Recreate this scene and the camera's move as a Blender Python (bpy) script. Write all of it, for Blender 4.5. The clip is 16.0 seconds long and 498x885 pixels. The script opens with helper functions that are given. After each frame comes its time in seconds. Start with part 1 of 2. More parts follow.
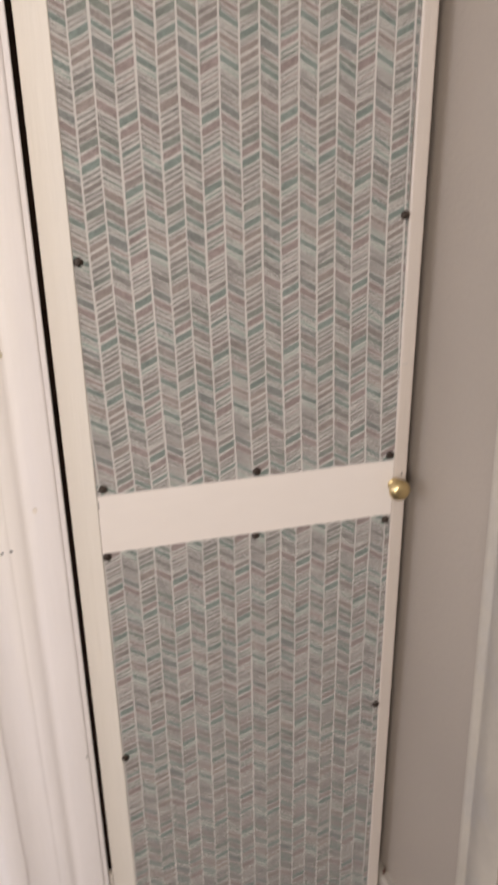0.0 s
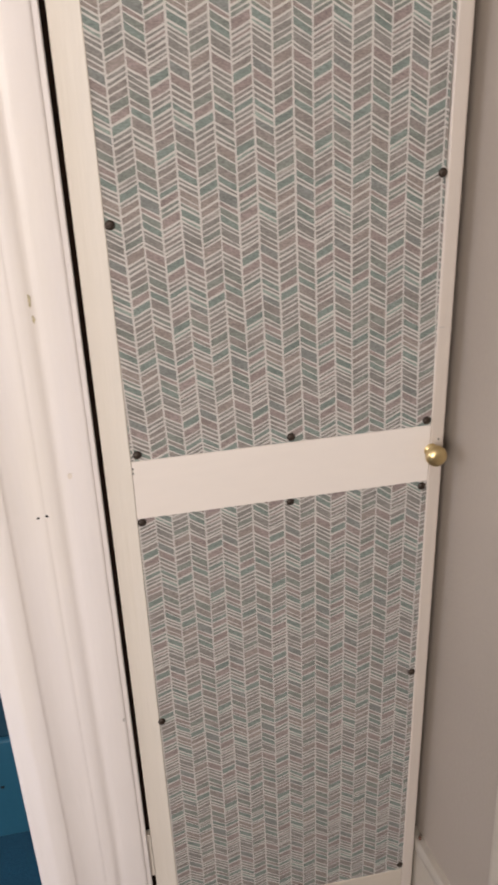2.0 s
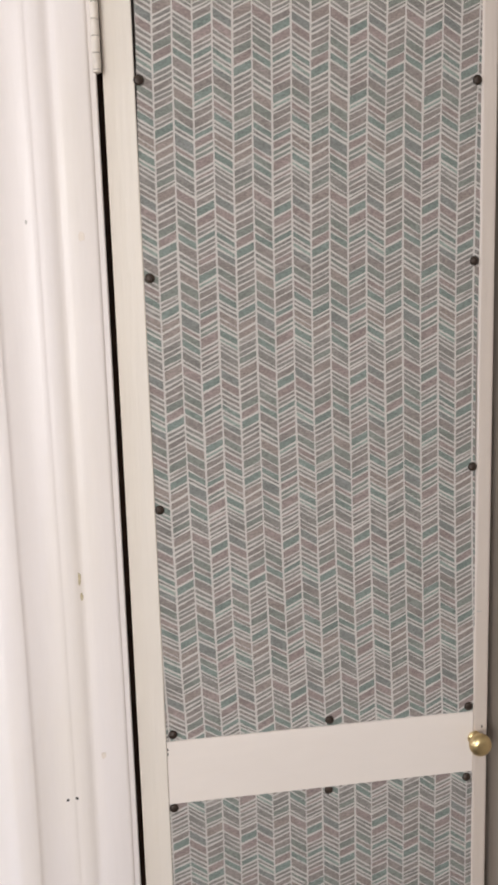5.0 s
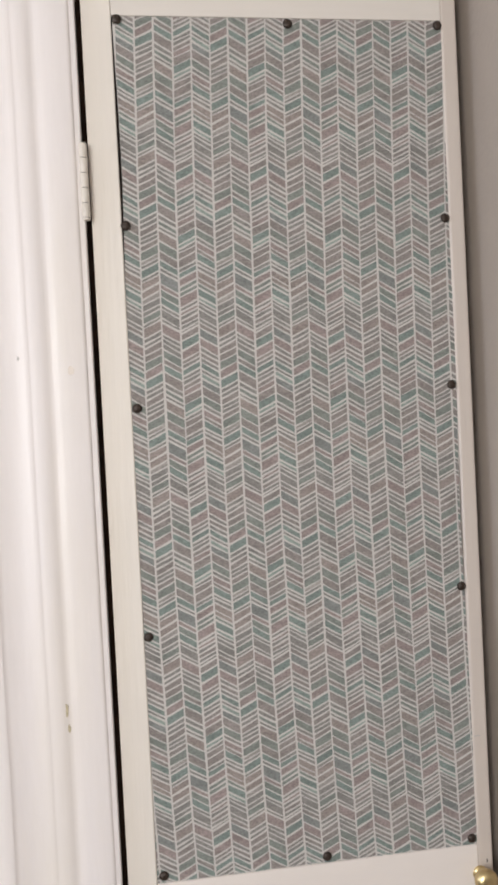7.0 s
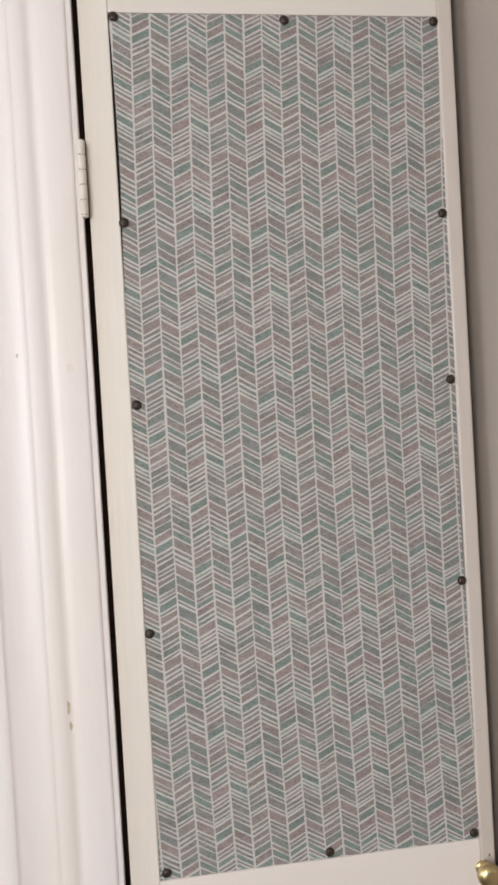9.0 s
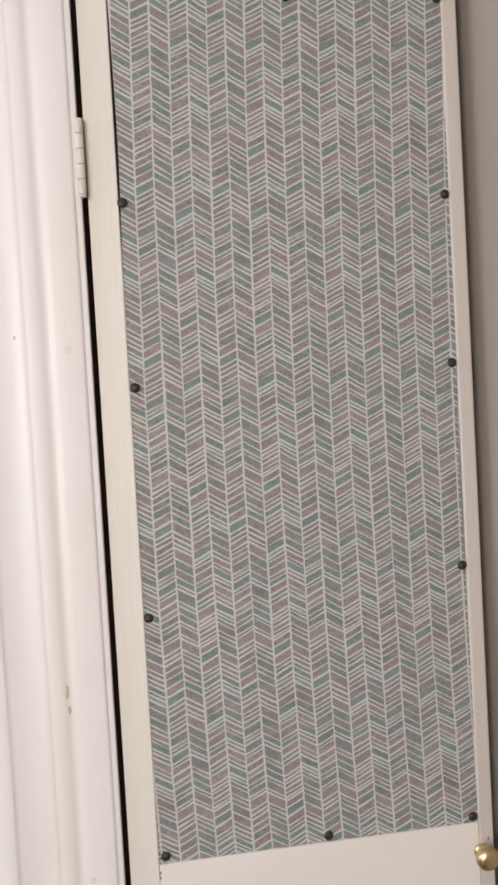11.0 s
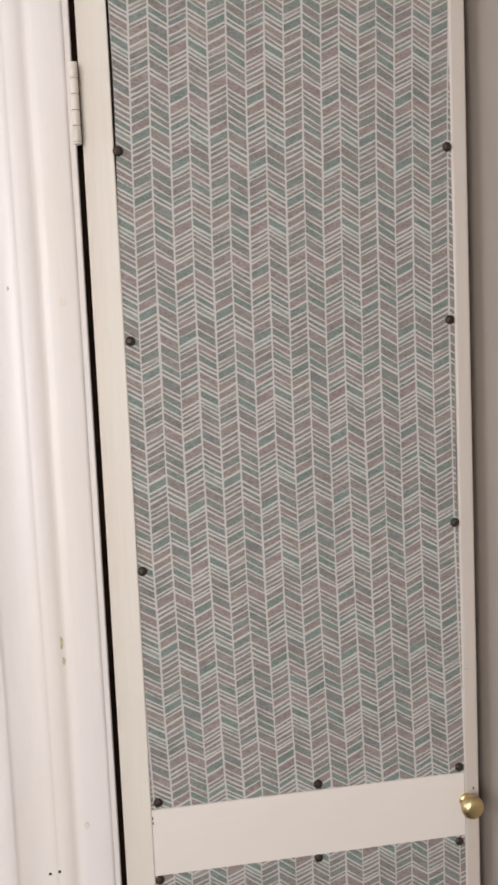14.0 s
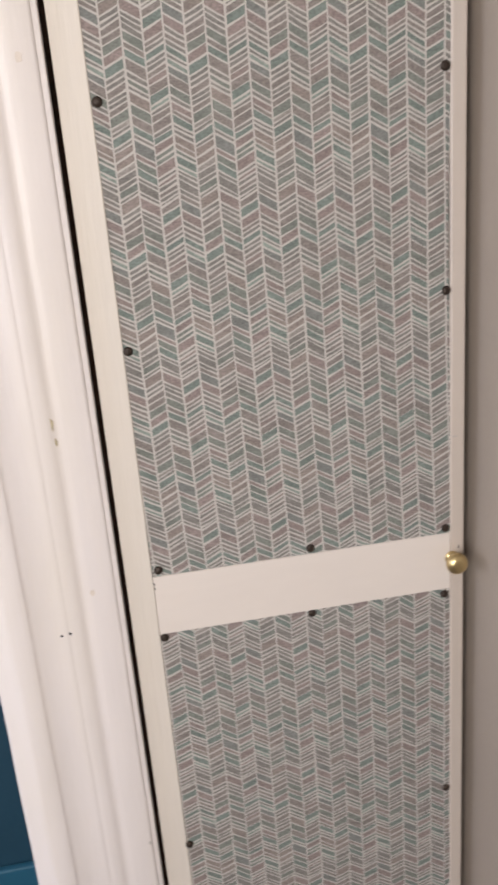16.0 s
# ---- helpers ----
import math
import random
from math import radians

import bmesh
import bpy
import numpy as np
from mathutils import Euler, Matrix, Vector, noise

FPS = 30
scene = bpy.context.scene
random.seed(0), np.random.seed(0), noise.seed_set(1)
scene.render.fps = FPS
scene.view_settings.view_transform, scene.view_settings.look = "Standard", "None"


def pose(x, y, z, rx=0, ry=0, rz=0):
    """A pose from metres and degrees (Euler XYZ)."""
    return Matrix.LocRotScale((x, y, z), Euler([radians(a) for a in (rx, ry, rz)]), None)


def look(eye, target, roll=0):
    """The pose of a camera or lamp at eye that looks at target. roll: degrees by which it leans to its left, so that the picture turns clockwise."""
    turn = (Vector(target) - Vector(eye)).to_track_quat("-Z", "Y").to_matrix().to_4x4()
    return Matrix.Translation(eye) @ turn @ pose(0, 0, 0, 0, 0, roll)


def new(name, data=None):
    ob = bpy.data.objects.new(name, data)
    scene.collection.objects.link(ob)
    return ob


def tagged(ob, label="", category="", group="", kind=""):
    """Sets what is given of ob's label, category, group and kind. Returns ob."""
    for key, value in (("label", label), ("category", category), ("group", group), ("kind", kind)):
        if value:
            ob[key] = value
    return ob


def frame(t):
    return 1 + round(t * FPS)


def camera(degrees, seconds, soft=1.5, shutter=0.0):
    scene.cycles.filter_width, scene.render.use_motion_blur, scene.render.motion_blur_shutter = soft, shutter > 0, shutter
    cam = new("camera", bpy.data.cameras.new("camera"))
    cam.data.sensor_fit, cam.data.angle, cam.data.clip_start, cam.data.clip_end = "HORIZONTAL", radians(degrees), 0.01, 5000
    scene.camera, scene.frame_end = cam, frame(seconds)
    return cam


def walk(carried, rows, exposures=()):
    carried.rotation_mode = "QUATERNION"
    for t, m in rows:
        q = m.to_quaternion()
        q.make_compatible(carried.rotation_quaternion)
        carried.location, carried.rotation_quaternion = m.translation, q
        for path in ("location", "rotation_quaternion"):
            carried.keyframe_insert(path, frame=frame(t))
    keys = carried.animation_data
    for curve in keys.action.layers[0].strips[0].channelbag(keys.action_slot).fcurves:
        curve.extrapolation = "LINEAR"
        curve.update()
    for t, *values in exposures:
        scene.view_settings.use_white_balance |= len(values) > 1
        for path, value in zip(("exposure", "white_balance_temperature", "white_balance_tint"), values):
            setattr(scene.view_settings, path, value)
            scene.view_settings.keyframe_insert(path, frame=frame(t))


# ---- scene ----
cam = camera(32.7, 16.0, soft=3.0, shutter=0.85)
PATH = [
    (0, (-0.039, -0.948, 1.457), (0.384, 0.819, 0.623), -0.9),
    (0.2, (-0.035, -0.947, 1.452), (0.358, 0.810, 0.581), -1.6),
    (0.5, (-0.033, -0.945, 1.449), (0.325, 0.806, 0.55), -2.2),
    (0.8, (-0.034, -0.945, 1.441), (0.335, 0.768, 0.478), -2.3),
    (1, (-0.033, -0.942, 1.441), (0.318, 0.769, 0.467), -2.7),
    (1.2, (-0.031, -0.943, 1.440), (0.318, 0.767, 0.463), -2.9),
    (1.5, (-0.029, -0.946, 1.443), (0.327, 0.785, 0.507), -2.4),
    (2, (-0.033, -0.947, 1.444), (0.294, 0.815, 0.556), -2.3),
    (2.5, (-0.038, -0.942, 1.443), (0.265, 0.831, 0.57), -2.3),
    (3, (-0.032, -0.95, 1.445), (0.281, 0.841, 0.612), -2.6),
    (3.5, (-0.033, -0.954, 1.444), (0.262, 0.844, 0.62), -3.0),
    (4, (-0.039, -0.965, 1.452), (0.273, 0.911, 0.836), -1.3),
    (4.2, (-0.037, -0.965, 1.449), (0.251, 0.917, 0.836), -1.8),
    (4.5, (-0.036, -0.97, 1.471), (0.226, 0.965, 1.037), -1.7),
    (4.7, (-0.039, -0.977, 1.476), (0.232, 0.974, 1.126), -1.8),
    (5, (-0.033, -0.973, 1.485), (0.246, 0.981, 1.164), -1.7),
    (7.3, (-0.014, -0.992, 1.495), (0.274, 0.987, 1.459), -3.1),
    (7.5, (-0.02, -0.989, 1.494), (0.284, 0.988, 1.457), -3.1),
    (8, (-0.019, -0.987, 1.493), (0.29, 0.988, 1.454), -3.0),
    (8.5, (-0.016, -0.99, 1.491), (0.287, 0.986, 1.457), -3.2),
    (9, (-0.018, -0.991, 1.488), (0.273, 0.987, 1.444), -3.3),
    (11.3, (-0.02, -0.982, 1.486), (0.279, 0.994, 1.401), -3.2),
    (11.5, (-0.019, -0.983, 1.486), (0.294, 0.99, 1.392), -3.2),
    (12, (-0.019, -0.979, 1.485), (0.293, 0.989, 1.32), -2.7),
    (12.5, (-0.019, -0.979, 1.485), (0.294, 0.988, 1.303), -2.7),
    (13, (-0.023, -0.978, 1.488), (0.283, 0.99, 1.298), -2.5),
    (13.5, (-0.022, -0.98, 1.487), (0.277, 0.99, 1.306), -2.5),
    (14, (-0.021, -0.979, 1.487), (0.283, 0.989, 1.3), -2.5),
    (14.5, (-0.023, -0.98, 1.486), (0.27, 0.989, 1.289), -2.3),
    (14.8, (-0.024, -0.985, 1.483), (0.279, 0.982, 1.286), -2.3),
    (15, (-0.026, -0.974, 1.483), (0.292, 0.97, 1.138), -1.6),
    (15.2, (-0.021, -0.973, 1.477), (0.277, 0.957, 1.046), -1.4),
    (15.5, (-0.023, -0.968, 1.476), (0.274, 0.941, 0.96), -2.4),
    (15.8, (-0.013, -0.969, 1.464), (0.287, 0.901, 0.821), -3.9),
    (16, (-0.013, -0.964, 1.466), (0.262, 0.901, 0.8), -4.7),
]
EXPOSURES = [(0, -0.01, 6800, 12), (3.0, 0.02, 6800, 12), (4.5, 0.0, 6450, 10), (7.5, -0.03, 6250, 8), (9.0, -0.03, 6250, 8), (12.0, -0.04, 6350, 9),
             (14.5, -0.04, 6350, 9), (16, 0.0, 6500, 11)]
walk(cam, [(t, look(eye, target, roll)) for t, eye, target, roll in PATH], EXPOSURES)

# ---- light ----
world = bpy.data.worlds.new("sky")
scene.world = world
world.use_nodes = True
wn = world.node_tree.nodes
sky = wn.new("ShaderNodeTexSky")
sky.sky_type, sky.sun_disc, sky.sun_elevation, sky.sun_rotation = "NISHITA", False, radians(38), radians(60)
wn["Background"].inputs[1].default_value = 0.08
world.node_tree.links.new(sky.outputs[0], wn["Background"].inputs[0])


def window_light(name, at, aim, size, watts, colour):
    data = bpy.data.lights.new(name, "AREA")
    data.shape, data.size, data.size_y, data.energy, data.color = "RECTANGLE", size[0], size[1], watts, colour
    new(name, data).matrix_world = look(at, aim)


window_light("west_window_daylight", (-2.36, -0.75, 1.65), (0, -0.75, 1.60), (1.9, 1.1), 25.5, (0.84, 0.86, 1.0))
window_light("south_window_daylight", (-1.10, -2.56, 1.55), (-0.90, 0, 1.40), (1.0, 1.2), 54.5, (1.0, 0.950, 0.900))


# ---- materials ----
def material(name, colour, rough=0.5, metal=0.0, grain=60.0, vary=0.06, blot=4.0, blot_vary=0.05, bump=0.08, stretch=(1, 1, 1),
             second=None, second_at=0.6):
    """A surface with fine grain, broad blotches and relief, in object metres."""
    m = bpy.data.materials.new(name)
    m.use_nodes = True
    nt = m.node_tree
    nd, ln = nt.nodes, nt.links
    bsdf = nd["Principled BSDF"]
    tc = nd.new("ShaderNodeTexCoord")
    mp = nd.new("ShaderNodeMapping")
    mp.inputs["Scale"].default_value = stretch
    ln.new(tc.outputs["Object"], mp.inputs[0])
    fine = nd.new("ShaderNodeTexNoise")
    fine.inputs["Scale"].default_value, fine.inputs["Detail"].default_value = grain, 6
    broad = nd.new("ShaderNodeTexNoise")
    broad.inputs["Scale"].default_value, broad.inputs["Detail"].default_value = blot, 3
    for t in (fine, broad):
        ln.new(mp.outputs[0], t.inputs["Vector"])
    info = nd.new("ShaderNodeObjectInfo")
    total = None
    for source, amount in ((fine.outputs[0], vary), (broad.outputs[0], blot_vary), (info.outputs["Random"], 0.03)):
        r = nd.new("ShaderNodeMapRange")
        r.inputs[1].default_value, r.inputs[2].default_value = 0.25, 0.75
        r.inputs[3].default_value, r.inputs[4].default_value = 1 - amount, 1 + amount
        ln.new(source, r.inputs[0])
        if total is None:
            total = r.outputs[0]
        else:
            mul = nd.new("ShaderNodeMath")
            mul.operation = "MULTIPLY"
            ln.new(total, mul.inputs[0])
            ln.new(r.outputs[0], mul.inputs[1])
            total = mul.outputs[0]
    base = nd.new("ShaderNodeRGB")
    base.outputs[0].default_value = (*colour, 1)
    col = base.outputs[0]
    if second:
        patch = nd.new("ShaderNodeTexNoise")
        patch.inputs["Scale"].default_value, patch.inputs["Detail"].default_value = blot * 1.7, 5
        ln.new(mp.outputs[0], patch.inputs["Vector"])
        edge = nd.new("ShaderNodeMapRange")
        edge.inputs[1].default_value, edge.inputs[2].default_value = second_at - 0.08, second_at + 0.08
        ln.new(patch.outputs[0], edge.inputs[0])
        mix = nd.new("ShaderNodeMixRGB")
        mix.inputs[2].default_value = (*second, 1)
        ln.new(edge.outputs[0], mix.inputs[0])
        ln.new(col, mix.inputs[1])
        col = mix.outputs[0]
    scale = nd.new("ShaderNodeVectorMath")
    scale.operation = "SCALE"
    ln.new(col, scale.inputs[0])
    ln.new(total, scale.inputs["Scale"])
    ln.new(scale.outputs[0], bsdf.inputs["Base Color"])
    bsdf.inputs["Metallic"].default_value = metal
    rr = nd.new("ShaderNodeMapRange")
    rr.inputs[3].default_value, rr.inputs[4].default_value = rough - 0.07, rough + 0.07
    ln.new(broad.outputs[0], rr.inputs[0])
    ln.new(rr.outputs[0], bsdf.inputs["Roughness"])
    bp = nd.new("ShaderNodeBump")
    bp.inputs["Strength"].default_value, bp.inputs["Distance"].default_value = bump, 0.002
    ln.new(fine.outputs[0], bp.inputs["Height"])
    ln.new(bp.outputs[0], bsdf.inputs["Normal"])
    return m


DOOR_PAINT = material("cream_door_paint", (0.730, 0.672, 0.610), 0.42, grain=150, vary=0.016, blot=4.5, blot_vary=0.03, bump=0.24,
                      stretch=(1, 1, 0.08), second=(0.715, 0.648, 0.566), second_at=0.58)
RAIL_PAINT = material("cream_rail_paint", (0.755, 0.688, 0.640), 0.42, grain=90, vary=0.012, blot=3.5, blot_vary=0.03, bump=0.12,
                      stretch=(0.25, 1, 1))
# Darker cream: the dimmer light on the latch side is put into the colour.
SHADED_STILE_PAINT = material("shaded_cream_stile_paint", (0.570, 0.502, 0.452), 0.45, grain=150, vary=0.015, blot=5, blot_vary=0.03, bump=0.22,
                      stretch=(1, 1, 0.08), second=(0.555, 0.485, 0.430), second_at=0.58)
TOP_PAINT = material("cream_top_rail_paint", (0.715, 0.660, 0.605), 0.42, grain=120, vary=0.014, blot=4, blot_vary=0.03, bump=0.15, stretch=(0.15, 1, 1))
# Aged yellow tone, darkened further to carry the light's falloff near the floor.
OLD_SHADED_PAINT = material("yellowed_shaded_rail_paint", (0.590, 0.522, 0.448), 0.45, grain=90, vary=0.02, blot=6, blot_vary=0.05, bump=0.12,
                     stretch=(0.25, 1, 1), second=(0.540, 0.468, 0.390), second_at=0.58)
TRIM_PAINT = material("white_trim_paint", (0.785, 0.730, 0.716), 0.36, grain=70, vary=0.012, blot=5, blot_vary=0.025, bump=0.18,
                      stretch=(1, 1, 0.15), second=(0.765, 0.705, 0.655), second_at=0.60)
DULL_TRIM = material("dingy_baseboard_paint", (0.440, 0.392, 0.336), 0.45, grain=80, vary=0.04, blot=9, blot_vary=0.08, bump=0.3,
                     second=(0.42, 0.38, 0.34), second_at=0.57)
HINGE_PAINT = material("painted_hinge", (0.66, 0.60, 0.53), 0.45, grain=200, vary=0.04, blot=40, blot_vary=0.08, bump=0.3)
RUST = material("brown_stain", (0.12, 0.055, 0.040), 0.8, grain=300, vary=0.2, blot=80, blot_vary=0.2, bump=0.4)
FILLER = material("cream_filler", (0.70, 0.62, 0.55), 0.5, grain=200, vary=0.03, blot=60, blot_vary=0.05, bump=0.2)
WALL_PAINT = material("greige_wall_paint", (0.382, 0.327, 0.281), 0.6, grain=140, vary=0.015, blot=2.5, blot_vary=0.04, bump=0.25)
ROOM_PAINT = material("plain_room_paint", (0.62, 0.58, 0.53), 0.7, grain=120, vary=0.02, blot=2, blot_vary=0.04, bump=0.15)
CEILING_PAINT = material("ceiling_paint", (0.78, 0.76, 0.72), 0.8, grain=120, vary=0.02, blot=2, blot_vary=0.03, bump=0.15)
BLUE_WALL = material("deep_blue_wall_paint", (0.012, 0.050, 0.085), 0.5, grain=120, vary=0.04, blot=3, blot_vary=0.12, bump=0.2)
BLUE_TRIM = material("blue_trim_paint", (0.022, 0.105, 0.170), 0.35, grain=90, vary=0.03, blot=5, blot_vary=0.12, bump=0.15)
BLUE_CARPET = material("dark_blue_carpet", (0.005, 0.060, 0.112), 0.95, grain=400, vary=0.25, blot=8, blot_vary=0.12, bump=0.6)
DARK_WOOD = material("dark_walnut_boards", (0.017, 0.009, 0.007), 0.5, grain=50, vary=0.25, blot=5, blot_vary=0.15, bump=0.2,
                     stretch=(4, 0.4, 1))
# Near-black: the shade inside the closet and closed gaps is put into the colour.
RECESS_DARK = material("near_black_recess_shade", (0.030, 0.022, 0.018), 0.9, grain=50, vary=0.15, blot=4, blot_vary=0.1)
# Dark brown that stands for the dim inside of the hinge gap.
GAP_BROWN = material("hinge_gap_shade_brown", (0.040, 0.018, 0.009), 0.92, grain=80, vary=0.2, blot=9, blot_vary=0.25, bump=0.3, stretch=(1, 1, 0.2))
CLOTH = material("off_white_cotton", (0.578, 0.546, 0.518), 0.9, grain=900, vary=0.05, blot=7, blot_vary=0.03, bump=0.35)
TACK = material("blackened_bronze", (0.040, 0.026, 0.019), 0.38, metal=0.35, grain=500, vary=0.2, blot=120, blot_vary=0.2, bump=0.5)
BRASS = material("polished_brass", (0.70, 0.55, 0.29), 0.33, metal=1.0, grain=300, vary=0.05, blot=60, blot_vary=0.06, bump=0.05)
IRON = material("dark_iron", (0.034, 0.020, 0.016), 0.45, metal=0.6, grain=250, vary=0.2, blot=50, blot_vary=0.2, bump=0.3)
STEEL = material("worn_grey_steel", (0.46, 0.43, 0.41), 0.4, metal=0.3, grain=250, vary=0.1, blot=50, blot_vary=0.1, bump=0.2)
RIM = material("dull_grey_iron", (0.150, 0.130, 0.122), 0.5, metal=0.4, grain=250, vary=0.15, blot=60, blot_vary=0.2, bump=0.3)
BARE = material("bare_wood_chip", (0.48, 0.41, 0.28), 0.8, grain=300, vary=0.2, blot=60, blot_vary=0.15, bump=0.3)
HOLE = material("dark_hole", (0.012, 0.010, 0.009), 0.9, grain=300, vary=0.1, blot=60, blot_vary=0.1)
INKS = [material("ink_" + n, c, 0.9, grain=620, vary=0.34, blot=60, blot_vary=0.20, bump=0.3, stretch=(0.45, 1, 1)) for n, c in (
    ("taupe", (0.252, 0.223, 0.209)), ("grey", (0.232, 0.218, 0.205)), ("sage", (0.210, 0.225, 0.204)), ("teal", (0.194, 0.232, 0.213)),
    ("rose", (0.283, 0.230, 0.219)), ("tan", (0.280, 0.238, 0.219)), ("pale", (0.326, 0.299, 0.280)), ("mint", (0.265, 0.309, 0.279)),
    ("slate", (0.213, 0.220, 0.211)))]


# ---- shapes ----
def part(name, bm, mat, parent=None, label="", smooth=0):
    me = bpy.data.meshes.new(name)
    bm.normal_update()
    bm.to_mesh(me)
    bm.free()
    for m in (mat if isinstance(mat, list) else [mat]):
        me.materials.append(m)
    if smooth:
        for p in me.polygons:
            p.use_smooth = True
        me.set_sharp_from_angle(angle=radians(smooth))
    ob = new(name, me)
    if parent:
        ob.parent = parent
    if label:
        ob["label"] = label
    return ob


def box(x0, y0, z0, x1, y1, z1, bevel=0.0, segments=2, bm=None):
    bm = bm or bmesh.new()
    got = bmesh.ops.create_cube(bm, size=1)["verts"]
    bmesh.ops.scale(bm, vec=(x1 - x0, y1 - y0, z1 - z0), verts=got)
    bmesh.ops.translate(bm, vec=((x0 + x1) / 2, (y0 + y1) / 2, (z0 + z1) / 2), verts=got)
    if bevel:
        edges = list({e for v in got for e in v.link_edges})
        bmesh.ops.bevel(bm, geom=edges, offset=bevel, segments=segments, affect="EDGES", profile=0.5)
    return bm


def lathe(profile, steps=28):
    """Turns (radius, height) pairs round z."""
    bm = bmesh.new()
    rings = []
    for r, h in profile:
        rings.append([bm.verts.new((r * math.cos(a), r * math.sin(a), h)) for a in (2 * math.pi * k / steps for k in range(steps))])
    for a, b in zip(rings, rings[1:]):
        for k in range(steps):
            bm.faces.new((a[k], a[(k + 1) % steps], b[(k + 1) % steps], b[k]))
    bm.faces.new(list(reversed(rings[0])))
    bm.faces.new(rings[-1])
    return bm


def extrude_profile(points, z0, z1, steps=1, wobble=0.0):
    """An upright moulding from an outline of (x, y) points, counter-clockwise seen from above."""
    bm = bmesh.new()
    rows = []
    for k in range(steps + 1):
        z = z0 + (z1 - z0) * k / steps
        row = []
        for i, (x, y) in enumerate(points):
            d = wobble * (noise.noise((x * 9, y * 9, z * 2.3)) + 0.5 * noise.noise((x * 60, y * 60, z * 11)))
            row.append(bm.verts.new((x + d, y + d * 0.6, z)))
        rows.append(row)
    n = len(points)
    for a, b in zip(rows, rows[1:]):
        for i in range(n):
            bm.faces.new((a[i], a[(i + 1) % n], b[(i + 1) % n], b[i]))
    bm.faces.new(list(reversed(rows[0])))
    bm.faces.new(rows[-1])
    return bm


def arc(cx, cy, r, a0, a1, n=6):
    return [(cx + r * math.cos(radians(a0 + (a1 - a0) * k / n)), cy + r * math.sin(radians(a0 + (a1 - a0) * k / n))) for k in range(n + 1)]


def thing(name, label="", category="", kind="", group="", at=(0, 0, 0)):
    ob = tagged(new(name), label, category, group, kind)
    ob.location = at
    return ob


# ---- the setting ----
CEIL = 2.45
EAST = pose(0.4275, 0, 0, 0, 0, 6)     # the greige wall's frame: its face is x = -0.0012, and it runs along -y from the closet corner
RIGHT = 0.4275
wall = part("wall_east", box(-0.0012, -3.0, 0, 0.12, 0.14, CEIL), WALL_PAINT)
wall.matrix_world = EAST
tagged(wall, "greige painted plaster wall beside the closet door", "wall", kind="structure")

# wall round the closet opening: the pier behind the casing and the lintel
north = part("wall_north", box(-0.205, 0.004, 0, -0.062, 0.12, CEIL), ROOM_PAINT)
tagged(north, "painted wall that holds the closet door frame", "wall", kind="structure")
part("lintel", box(-0.0615, 0.004, 2.075, RIGHT - 0.004, 0.12, CEIL - 0.001), ROOM_PAINT, north)

# unseen closet shell, its darkness painted in
closet = part("wall_closet", box(-0.20, 0.62, 0, RIGHT, 0.66, 2.3), RECESS_DARK)
tagged(closet, "closet back and sides, darkness put into a near-black colour", "wall", kind="structure")
part("side", box(-0.20, 0.122, 0, -0.16, 0.618, 2.3), RECESS_DARK, closet)
part("side", box(RIGHT + 0.002, 0.142, 0, RIGHT + 0.05, 0.66, 2.3), RECESS_DARK, closet)
part("top", box(-0.20, 0.122, 2.302, RIGHT, 0.66, 2.34), RECESS_DARK, closet)

blue = part("wall_blue", box(-2.4, 0.325, 0, -0.202, 0.42, CEIL), BLUE_WALL)
tagged(blue, "deep blue painted wall beyond the door casing", "wall", kind="structure")
part("return", box(-0.2045, 0.122, 0, -0.2005, 0.324, CEIL - 0.002), BLUE_WALL, blue)

west = thing("wall_west", "plain painted wall with a window opening", "wall", "structure")
for b in ((-2.5, -2.6, 0, -2.4, 0.42, 1.10), (-2.5, -2.6, 2.25, -2.4, 0.42, CEIL), (-2.5, -2.6, 1.10, -2.4, -1.75, 2.25), (-2.5, 0.25, 1.10, -2.4, 0.42, 2.25)):
    part("wall_panel", box(*b), ROOM_PAINT, west)
south = thing("wall_south", "plain painted wall with a window opening", "wall", "structure")
for b in ((-2.5, -2.7, 0, 0.95, -2.6, 1.0), (-2.5, -2.7, 2.3, 0.95, -2.6, CEIL), (-2.5, -2.7, 1.0, -1.62, -2.6, 2.3), (-0.58, -2.7, 1.0, 0.95, -2.6, 2.3)):
    part("wall_panel", box(*b), ROOM_PAINT, south)
ceiling = part("ceiling", box(-2.5, -2.7, CEIL + 0.002, 0.95, 0.7, CEIL + 0.1), CEILING_PAINT)
tagged(ceiling, "plain white painted ceiling", "ceiling", kind="structure")

# ---- trim ----
# left casing: flat, groove, bead, hollow and a rounded outer band
outline = ([(-0.0536, 0.003), (-0.0536, -0.0122), (-0.0542, -0.0139), (-0.0556, -0.0153), (-0.0582, -0.0161), (-0.0840, -0.0172), (-0.0880, -0.0168), (-0.0920, -0.0154),
            (-0.0955, -0.0152), (-0.0985, -0.0166), (-0.1015, -0.0190), (-0.1060, -0.0203), (-0.1110, -0.0206), (-0.1150, -0.0204),
            (-0.1168, -0.01995), (-0.1180, -0.0202), (-0.1200, -0.0208)]
           + [(-0.1200 - 0.042 * k / 10, -0.0208 + 0.0042 * math.sin(math.pi * k / 10) - 0.0045 * k / 10) for k in range(1, 11)]
           + [(-0.1628, -0.0270), (-0.1642, -0.0281), (-0.1720, -0.0287), (-0.1840, -0.0288), (-0.1890, -0.0278), (-0.1930, -0.0258),
              (-0.1990, -0.0228), (-0.2060, -0.0205), (-0.2120, -0.0190), (-0.2145, -0.0170), (-0.2155, -0.0140), (-0.2155, 0.003)])
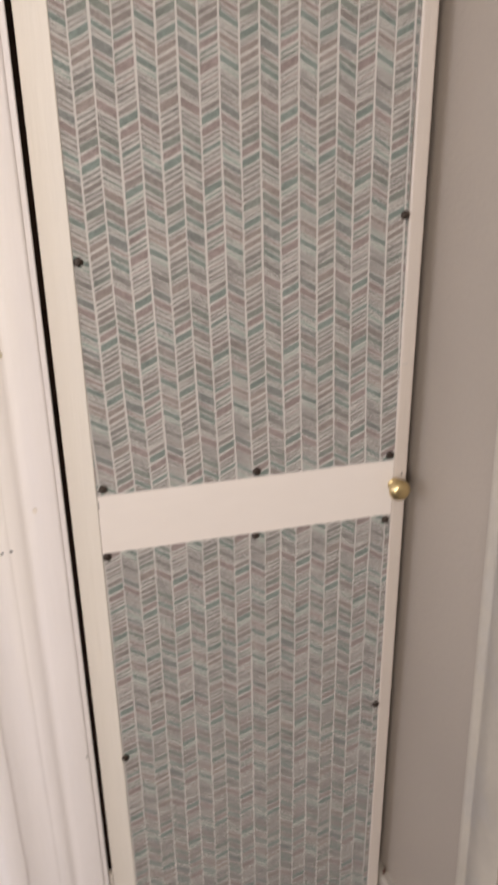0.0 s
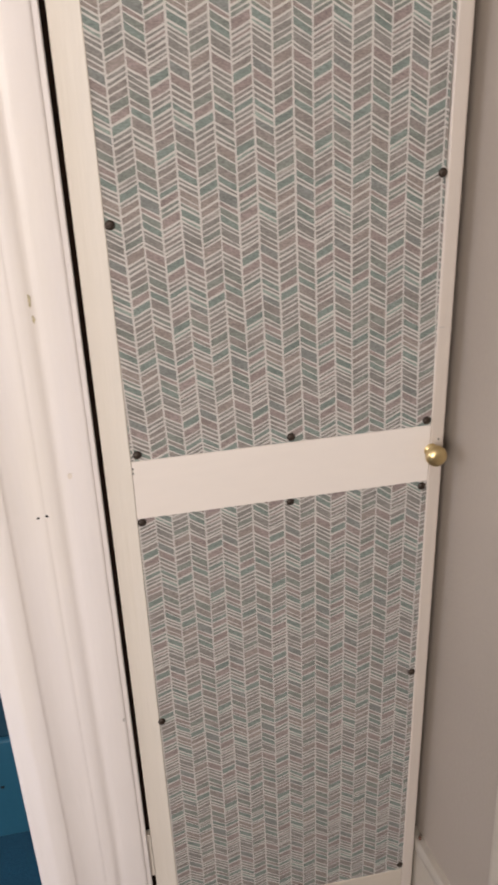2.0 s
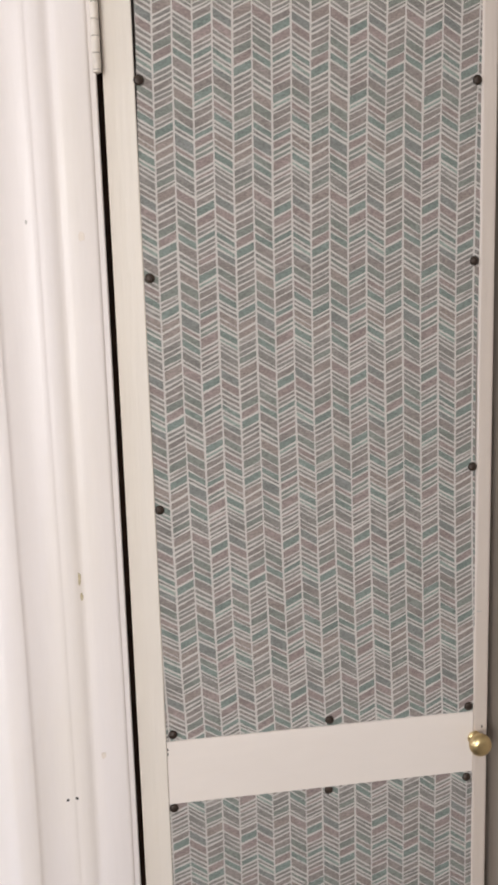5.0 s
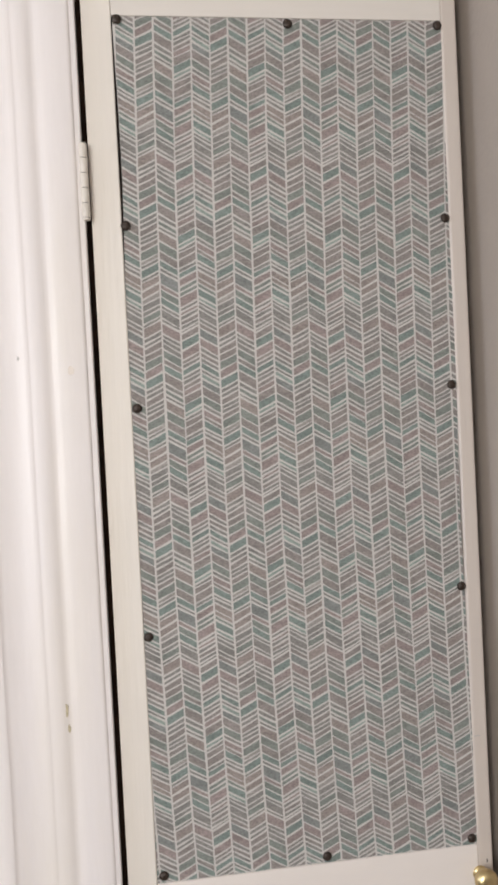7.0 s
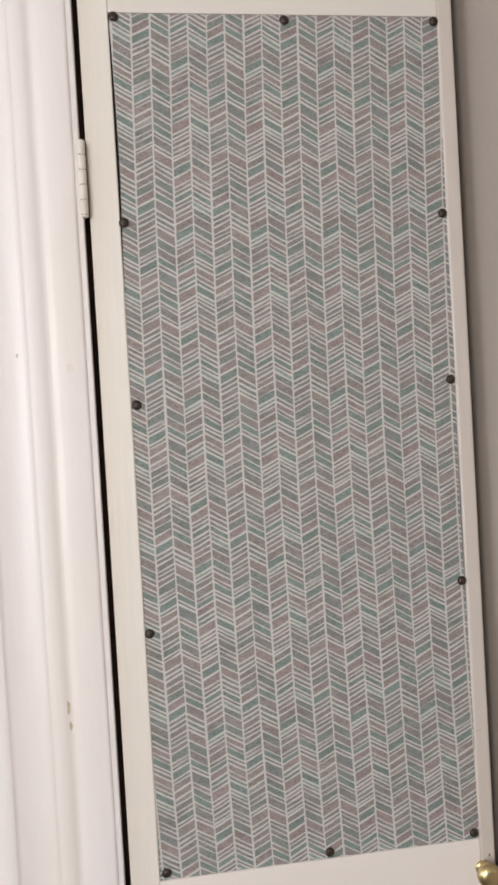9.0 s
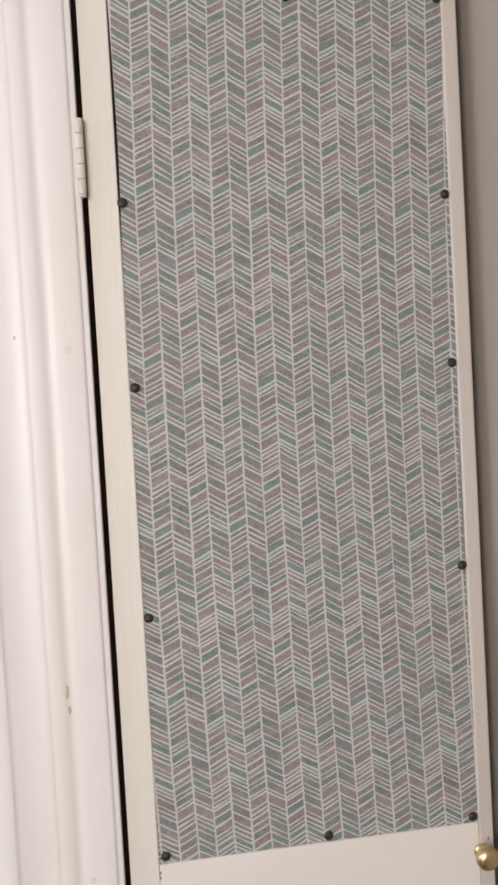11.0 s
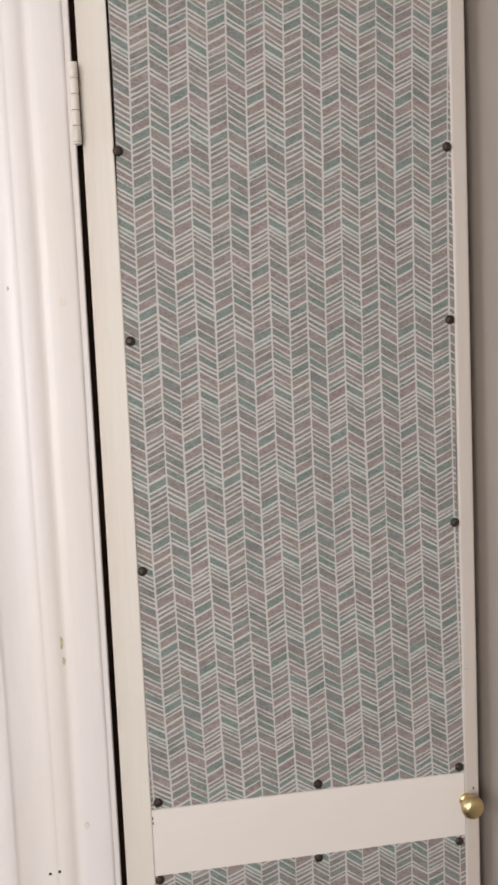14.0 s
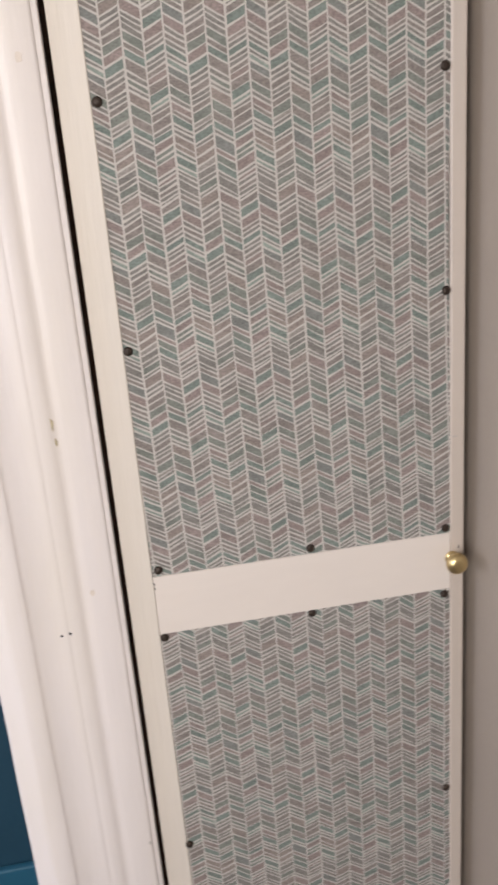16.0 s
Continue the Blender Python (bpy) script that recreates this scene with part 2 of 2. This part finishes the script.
# thick paint has softened the moulding
outline = [(x, 0.52 * y + 0.48 * (-0.0172 + 0.116 * (x + 0.084))) if -0.183 < x < -0.086 else (x, y) for x, y in outline]
casing = part("trim_casing", extrude_profile(outline[::-1], 0.0, 2.17, 110, 0.0009), TRIM_PAINT, smooth=38)
tagged(casing, "thickly painted white moulded door casing with chips", "door casing", kind="structure")
part("head_casing", box(-0.0555, -0.016, 2.062, RIGHT - 0.004, 0.003, 2.17, 0.003), TRIM_PAINT, casing)


def chip(name, x, y, z, w, h, mat, parent, seed, label=""):
    """A small ragged flat spot on a face that looks along -y."""
    rng = random.Random(seed)
    bm = bmesh.new()
    n = 9
    ring = [bm.verts.new((x + w * 0.5 * math.cos(a) * rng.uniform(0.6, 1.1), y, z + h * 0.5 * math.sin(a) * rng.uniform(0.7, 1.1)))
            for a in (2 * math.pi * k / n for k in range(n))]
    back = [bm.verts.new((v.co.x, y + 0.0016, v.co.z)) for v in ring]
    bm.faces.new(ring)
    for k in range(n):
        bm.faces.new((ring[k], back[k], back[(k + 1) % n], ring[(k + 1) % n]))
    bmesh.ops.recalc_face_normals(bm, faces=bm.faces)
    return part(name, bm, mat, parent, label)


def casing_face(x, z):
    """How far the casing's painted face stands out at x and height z."""
    for (xa, ya), (xb, yb) in zip(outline, outline[1:]):
        if xb <= x <= xa and xa - xb > 0.0001:
            y = ya + (yb - ya) * (xa - x) / (xa - xb)
            d = 0.0009 * (noise.noise((x * 9, y * 9, z * 2.3)) + 0.5 * noise.noise((x * 60, y * 60, z * 11)))
            return y + d * 0.6 - 0.0005
    return -0.02


for k, (name, x, z, w, h, mat, label) in enumerate((
        ("paint_chip", -0.0985, 1.180, 0.0068, 0.0165, BARE, "bare wood paint chip"), ("paint_chip", -0.0965, 1.159, 0.0042, 0.0100, BARE, "bare wood paint chip"),
        ("nail_hole", -0.1268, 0.9095, 0.0044, 0.0038, HOLE, "small dark nail hole"), ("nail_hole", -0.1163, 0.9105, 0.0044, 0.0038, HOLE, "small dark nail hole"),
        ("paint_dent", -0.0575, 0.560, 0.0028, 0.0080, STEEL, "grey dent in the paint"), ("nail_dent", -0.1295, 1.578, 0.0030, 0.0055, STEEL, "grey nail dent"),
        ("filled_hole", -0.0730, 1.563, 0.0095, 0.0120, FILLER, "cream filled nail spot"), ("filled_hole", -0.0820, 0.960, 0.0075, 0.0100, FILLER, "cream filled nail spot"))):
    chip(name, x, casing_face(x, z), z, w, h, mat, casing, k + 1, label)

jamb = part("trim_jamb", box(-0.0620, -0.0132, 0, -0.0473, 0.118, 2.06, 0.0018, 3), TRIM_PAINT)
tagged(jamb, "off-white painted door jamb on the hinge side", "door jamb", kind="structure")
part("head_jamb", box(-0.0472, -0.004, 2.045, 0.3290, 0.118, 2.06, 0.0012), TRIM_PAINT, jamb)
# added strip: gives the gap a brown shade instead of black
part("stop", box(-0.0472, 0.0130, 0.004, -0.0411, 0.0200, 2.040), GAP_BROWN, jamb, "dark brown strip added for the shade in the hinge gap")
latch_jamb = part("trim_jamb", box(0.4074, 0.0600, 0, RIGHT - 0.0020, 0.118, 2.06, 0.0030), WALL_PAINT)
tagged(latch_jamb, "greige painted return behind the latch side of the door", "door jamb", kind="structure")


def baseboard_profile(t):
    return [(0, 0), (0, 0.120), (0.0015, 0.124), (0.0015, 0.127), (-0.002, 0.131), (-0.0030, 0.138), (-0.001, 0.146), (0.003, 0.151), (t, 0.152), (t, 0)]


bm = bmesh.new()
FACE = -0.0145
rows = []
for y in (0.064, -0.09, -0.2075):
    rows.append([bm.verts.new((FACE + d, y, h)) for d, h in baseboard_profile(-FACE - 0.0005)])
for a, b in zip(rows, rows[1:]):
    for k in range(len(a)):
        bm.faces.new((a[k], b[k], b[(k + 1) % len(a)], a[(k + 1) % len(a)]))
bm.faces.new(rows[0])
bm.faces.new(list(reversed(rows[-1])))
bmesh.ops.recalc_face_normals(bm, faces=bm.faces)
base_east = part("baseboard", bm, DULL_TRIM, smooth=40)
base_east.matrix_world = EAST
tagged(base_east, "scuffed white painted baseboard with a moulded cap", "baseboard", kind="structure")
part("scuff", box(FACE - 0.0004, -0.108, 0.126, FACE + 0.002, -0.094, 0.1285), HOLE, base_east, "dark scuff along the cap")
part("stain", box(-0.0125, -0.001, 0.1560, -0.0080, 0.004, 0.1640, 0.0015), RUST, base_east, "brown stained lump of caulk")

# casing of the next doorway on the greige wall
prof = [(0.0, 0.0), (-0.009, 0.0), (-0.013, -0.003), (-0.014, -0.012), (-0.011, -0.017), (-0.011, -0.024), (-0.015, -0.030), (-0.018, -0.060),
        (-0.018, -0.085), (-0.016, -0.092), (0.0, -0.092)]
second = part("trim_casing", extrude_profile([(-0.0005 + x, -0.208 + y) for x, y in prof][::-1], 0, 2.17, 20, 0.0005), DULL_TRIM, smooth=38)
second.matrix_world = EAST @ pose(0, -0.208, 0, -2.2, 0, 0) @ pose(0, 0.208, -0.004, 0, 0, 0)
tagged(second, "white moulded casing of the next doorway", "door casing", kind="structure")

# blue baseboard beyond
base_blue = part("baseboard", box(-2.39, 0.309, 0.0, -0.2065, 0.3245, 0.25, 0.004), BLUE_TRIM)
tagged(base_blue, "tall glossy blue painted baseboard", "baseboard", kind="structure")
chip("scuff", -0.311, 0.3084, 0.135, 0.010, 0.008, HOLE, base_blue, 8, "dark scuff")

# ---- the closet door ----
DL, DR = -0.0408, 0.4062      # door's edges
OL, OR = -0.0070, 0.3865      # openings' edges
FRONT, BACK = -0.0022, 0.0318
door = thing("door_1", "cream painted closet door with two tacked herringbone fabric panels", "door", "structure")
part("stile", box(DL, FRONT, 0.003, OL, BACK, 2.038, 0.0016), DOOR_PAINT, door)
# latch stile, its weaker light painted in
part("stile", box(OR, FRONT, 0.003, DR, BACK, 2.038, 0.0030, 3), SHADED_STILE_PAINT, door)
part("top_rail", box(OL + 0.0002, FRONT + 0.0002, 1.9665, OR - 0.0002, BACK, 2.038, 0.0004), TOP_PAINT, door)
part("lock_rail", box(OL + 0.0002, FRONT + 0.0002, 0.8775, OR - 0.0002, BACK, 0.9600, 0.0005), RAIL_PAINT, door)
part("bottom_rail", box(OL + 0.0002, FRONT + 0.0002, 0.003, OR - 0.0002, BACK, 0.0920, 0.0010), OLD_SHADED_PAINT, door)
part("backing", box(OL + 0.0003, 0.004, 0.0923, OR - 0.0003, 0.012, 0.8772), RECESS_DARK, door)
part("backing", box(OL + 0.0003, 0.004, 0.9603, OR - 0.0003, 0.012, 1.9662), RECESS_DARK, door)
for z in (0.9505, 0.9445):
    part("staple_mark", box(-0.0066, FRONT - 0.0002, z - 0.0016, -0.0054, FRONT + 0.001, z + 0.0016), HOLE, door)
part("scuff", box(0.3885, FRONT - 0.0003, 1.0940, 0.3955, FRONT + 0.001, 1.0952), STEEL, door, "short grey scuff in the paint")
part("screw_hole", box(0.3975, FRONT - 0.0003, 0.9365, 0.3990, FRONT + 0.001, 0.9400), HOLE, door)

# the print: four columns of slanting strokes, repeated across and up the cloth; each stroke is an ink letter and a thickness, from the top down
COL, RISE, PERIOD, GAP = 0.02135, 0.0108, 0.1966, 0.0019
INK = {"u": 0, "g": 1, "s": 2, "t": 3, "r": 4, "o": 5, "p": 6, "m": 7, "b": 8}
DESIGN = (
    (0.0, "t13 g4 g4 u9 g3 g3 u6 s13 p4 g3 t12 g3 o10 o10 p6 g8 g5 s8 g3 o16 g4 g4 u8 u8 s11 r13"),
    (0.0, "u15 g5 s4 g3 o14 s13 u11 t8 g3 b19 r4 s8 t8 g3 g11 g3 r15 g4 g4 g5 s11 u5 t9"),
    (0.0284, "t12 m3 g3 u7 u13 g3 t6 r10 s5 s4 r16 g3 r3 g4 u4 g3 g2 u9 t13 r14 u4 g4 t8 g3 g4 u5 r6 u12"),
    (0.0173, "u14 s11 g4 r8 u3 t10 g3 g4 o10 o5 s3 t11 m3 g3 g4 g11 g4 u5 b13 r13 g4 u5 g4 t6 g3 m4 b9"))
rng = random.Random(11)


def column_strokes(start, row):
    """(low, high, lean below, lean above, ink) of the strokes of one column over one repeat, down from the repeat's top."""
    cells = [(INK[w[0]], float(w[1:]) ** 0.74) for w in row.split()]
    unit = (PERIOD - GAP * len(cells)) / sum(t for _, t in cells)
    out, z = [], -start
    for ink, t in cells:
        out.append((z - t * unit, z, rng.uniform(-0.0008, 0.0009), rng.uniform(-0.0009, 0.0007), ink))
        z -= t * unit + GAP * rng.uniform(0.8, 1.2)
    return out


TILE = [column_strokes(*v) for v in DESIGN]


def sag(x, z, seed):
    """Slight ripples of the loosely tacked cloth."""
    return 0.0011 * noise.noise((x * 9 + seed, z * 5, seed)) + 0.0004 * noise.noise((x * 40, z * 26, seed + 4))


def cloth_edge(side, z, seed):
    """How far the cloth's side edge stands off the frame: small, with a loose stretch on either side."""
    loose = 0.0042 * math.exp(-((z - 1.82) / 0.16) ** 2) if side == 0 else -0.0025 * math.exp(-((z - 1.36) / 0.14) ** 2)
    return loose + 0.0005 * noise.noise((z * 7, seed, side * 5.0)) + 0.0003 * noise.noise((z * 60, seed, side * 9.0))


def cloth_panel(x0, x1, z0, z1, valley, lean, shift, seed, label, bend=0.0, fan=0.0, skew=0.0, sink=0.0, pull=1.0):
    """One piece of printed cloth. valley: x of a low corner of the herringbone at z1; lean: sideways drift of the columns a metre down;
    bend, fan: how far the cloth was pulled into a bow and stretched sideways; skew, sink: how far its rows hang down to one side;
    pull: how far it was stretched downwards."""
    bm = bmesh.new()
    nx, nz = 30, int((z1 - z0) / 0.012)
    grid = []
    for j in range(nz + 1):
        z = z0 + (z1 - z0) * j / nz
        a, b = x0 + cloth_edge(0, z, seed), x1 + cloth_edge(1, z, seed)
        grid.append([bm.verts.new((a + (b - a) * i / nx, sag(a + (b - a) * i / nx, z, seed), z + 0.0006 * noise.noise((i * 0.4, j > nz / 2, seed)) * (j in (0, nz))))
                     for i in range(nx + 1)])
    for r, s in zip(grid, grid[1:]):
        for i in range(nx):
            bm.faces.new((r[i], r[i + 1], s[i + 1], s[i]))
    geo = bmesh.ops.extrude_face_region(bm, geom=bm.faces[:])
    bmesh.ops.translate(bm, vec=(0, 0.0008, 0), verts=[v for v in geo["geom"] if isinstance(v, bmesh.types.BMVert)])
    bmesh.ops.recalc_face_normals(bm, faces=bm.faces)
    cloth = tagged(part("fabric_panel", bm, CLOTH, smooth=50), label, "fabric panel", "panels tacked on the closet door")
    verts, faces, inks = [], [], []
    first = int((x0 - valley) / COL) - 2
    for c in range(first, first + int((x1 - x0) / COL) + 5):
        rising = c % 2 == 0
        for rep in range(-2, int((z1 - z0) / PERIOD) + 3):
            for lo, hi, dl, dr, ink in TILE[c % 4]:
                lo, hi = lo * pull, hi * pull
                zb = z1 + shift - rep * PERIOD * pull - RISE / 2
                zb -= sink * (1 - math.exp(-c * COL / 0.09)) * (1 - 1.6 * (z1 - zb - lo))
                if zb + lo > z1 + 0.01 or zb + hi < z0 - 0.02:
                    continue
                mid = valley - lean * (z1 - (zb + lo)) + c * COL * (1 + fan) + bend * (((zb + lo - 1.5) / 0.46) ** 2 - 0.47) - fan * 0.19 + 0.0009 * noise.noise((c * 1.7, zb * 9 + lo * 9, seed))
                xa, xb = mid + 0.0008, mid + COL - 0.0008
                pts = []
                for k in range(4):
                    f = k / 3
                    x = xa + (xb - xa) * f
                    up = RISE * (f if rising else 1 - f) - skew * COL * (f - 0.5) - 0.0002 * math.sin(math.pi * f)
                    wig = 0.0006 * noise.noise((x * 190, (zb + lo) * 300, seed)), 0.0006 * noise.noise((x * 260, (zb + hi) * 300, seed + 7))
                    pts.append((x, zb + lo + up + dl * f + wig[0], zb + hi + up + dr * (1 - f) + wig[1]))
                ea, eb = x0 + cloth_edge(0, zb + lo, seed) + 0.0003, x1 + cloth_edge(1, zb + lo, seed) - 0.0003
                if xb < ea + 0.001 or xa > eb - 0.001:
                    continue
                row = []
                for x, l, h in pts:
                    if x < ea or x > eb:
                        g = (min(max(x, ea), eb) - xa) / (xb - xa)
                        u = RISE * (g if rising else 1 - g) - skew * COL * (g - 0.5)
                        x, l, h = min(max(x, ea), eb), zb + lo + u, zb + hi + u
                    l, h = max(l, z0 + 0.0008), min(h, z1 - 0.0008)
                    row.append((x, l, h))
                for (xl, l0, h0), (xr, l1, h1) in zip(row, row[1:]):
                    if xr - xl < 0.0003 or (h0 - l0 < 0.0002 and h1 - l1 < 0.0002):
                        continue
                    h0, h1 = max(h0, l0 + 0.0001), max(h1, l1 + 0.0001)
                    n = len(verts)
                    for x, z in ((xl, l0), (xr, l1), (xr, h1), (xl, h0)):
                        verts.append((x, sag(x, z, seed) - 0.00035, z))
                    faces.append((n, n + 1, n + 2, n + 3))
                    inks.append(ink)
    me = bpy.data.meshes.new("herringbone_print")
    me.from_pydata(verts, [], faces)
    for m in INKS:
        me.materials.append(m)
    me.polygons.foreach_set("material_index", inks)
    me.update()
    ink = new("herringbone_print", me)
    ink.parent = cloth
    tagged(ink, "taupe, sage and rose herringbone strokes", kind="stuff")
    return cloth


upper = cloth_panel(OL - 0.0010, OR + 0.0010, 0.9595, 1.9672, 0.0191, 0.0035, -0.0222, 3.0, "tall herringbone printed cotton panel tacked into the door frame", 0.0075, 0.020, 0.06, 0.0085)
lower = cloth_panel(OL - 0.0010, OR + 0.0010, 0.0915, 0.8782, 0.0160 - 3 * COL, 0.0010, -0.1007, 8.0, "shorter herringbone printed cotton panel tacked below the lock rail", skew=0.16, pull=1.046)

tack_profile = [(0.0008, -0.0060), (0.0011, -0.0052), (0.0011, -0.0001), (0.0057, 0.0), (0.0057, 0.0006), (0.0050, 0.0018), (0.0036, 0.0027), (0.0018, 0.0032), (0.0004, 0.0033)]
tack_mesh = None


def tack(x, z, parent, turn, proud=0.0016):
    global tack_mesh
    if tack_mesh is None:
        bm = lathe(tack_profile, 12)
        for v in bm.verts:
            v.co.z += 0.0003 * noise.noise(v.co * 500) * (v.co.z > 0)
        ob = part("tack", bm, TACK, parent, smooth=50)
        tack_mesh = ob.data
    else:
        ob = new("tack", tack_mesh)
        ob.parent = parent
    ob.matrix_local = pose(x, -proud, z, 90, 0, 0) @ pose(0, 0, 0, 0, 0, turn)


for k, (x, z) in enumerate(((-0.001, 1.962), (-0.003, 1.727), (-0.001, 1.517), (-0.002, 1.251), (0.001, 0.969), (0.382, 1.961), (0.381, 1.730), (0.380, 1.528),
                            (0.381, 1.281), (0.380, 0.968), (0.198, 1.960), (0.197, 0.968))):
    tack(x, z, upper, k * 37)
for k, (x, z) in enumerate(((-0.0015, 0.8710), (0.195, 0.8725), (0.379, 0.8690), (-0.004, 0.531), (0.381, 0.543), (-0.005, 0.103), (0.200, 0.102), (0.382, 0.105))):
    tack(x, z, lower, k * 53, 0.0002 if z > 0.8 else 0.0016)

# brass knob
knob = part("door_knob", lathe([(0.0020, 0.036), (0.0075, 0.0358), (0.0125, 0.0340), (0.0160, 0.0295), (0.0170, 0.0245), (0.0160, 0.0195), (0.0125, 0.0150),
                                (0.0085, 0.0125), (0.0070, 0.0095), (0.0072, 0.0070)][::-1], 36), BRASS, door, "polished round brass knob", smooth=40)
knob.matrix_local = pose(0.3885, FRONT + 0.0005, 0.9238, 90, 0, 0) @ Matrix.Diagonal((0.86, 0.86, 0.78, 1))
part("rosette", lathe([(0.0108, 0.0), (0.0108, 0.0015), (0.0100, 0.0032), (0.0080, 0.0045), (0.0075, 0.0072)], 32), BRASS, knob, smooth=40)


def hinge(z0, z1, r=0.0048, y=-0.0120):
    pin = part("hinge", lathe([(r * 0.6, z0 - 0.003), (r - 0.0002, z0 - 0.0022), (r - 0.0002, z0 - 0.0003)], 14), HINGE_PAINT, door, "painted-over butt hinge", smooth=40)
    pin.location = (-0.0462, y, 0)
    step = (z1 - z0) / 5
    for k in range(5):
        a, b = z0 + k * step + 0.0003, z0 + (k + 1) * step - 0.0003
        part("knuckle", lathe([(r - 0.0004, a), (r, a + 0.0006), (r, b - 0.0006), (r - 0.0004, b)], 16), HINGE_PAINT, pin, smooth=40)
    part("pin_core", lathe([(r - 0.0007, z0), (r - 0.0007, z1)], 10), RECESS_DARK, pin)
    part("leaf", box(-0.0030, 0.0030, z0 + 0.0005, 0.0038, 0.0068, z1 - 0.0005, 0.0004), HINGE_PAINT, pin)
    return pin


hinge(1.734, 1.818)
low = hinge(0.212, 0.302, 0.0034, -0.0010)
part("paint_crust", box(-0.0016, -0.0040, 0.2095, 0.0052, 0.0075, 0.3040, 0.0016, 3), DOOR_PAINT, low, "cream paint bridging the hinge gap")

# small dark metal bracket low on the casing
bracket = part("floor_bracket", box(-0.1500, -0.0400, 0.0, -0.1190, -0.0270, 0.1470, 0.002), IRON)
tagged(bracket, "small dark metal bracket standing against the casing", "bracket")
part("rim", box(-0.1545, -0.0430, 0.1473, -0.1160, -0.0290, 0.1510, 0.0012), RIM, bracket, "worn grey metal rim")
for x in (-0.1545, -0.1188):
    part("flange", box(x, -0.0430, 0.004, x + 0.0042, -0.0285, 0.1470, 0.0010), RIM, bracket, "worn grey metal flange")
latch = part("latch", box(-0.1140, -0.0400, 0.112, -0.1040, -0.0300, 0.1385, 0.0025, 3), RIM, bracket, "worn grey metal latch")
part("catch", box(-0.1125, -0.0410, 0.116, -0.1058, -0.0402, 0.1300, 0.0003), IRON, latch)
part("spur", box(-0.1215, -0.0330, 0.1513, -0.1150, -0.0290, 0.1560, 0.0010), RIM, bracket)

# ---- floors ----
carpet = part("carpet", box(-2.4, 0.012, -0.02, -0.2055, 0.3085, 0.004), BLUE_CARPET)
tagged(carpet, "dark blue carpet in the next space", "carpet", kind="structure")
floor = part("floor", box(-2.5, -2.7, -0.06, 0.95, 0.7, -0.021), RECESS_DARK)
tagged(floor, "dark stained hardwood floor boards", "floor", kind="structure")
plank = part("plank", box(0, 0, -0.0205, 0.0704, 2.62, 0, 0.0008, 1), DARK_WOOD, floor)
plank.location = (-2.4, -2.61, 0)
for k in range(1, 46):
    ob = new("plank", plank.data)
    ob.parent = floor
    ob.location = (-2.4 + k * 0.0708, -2.61, 0.0003 * (k % 3))
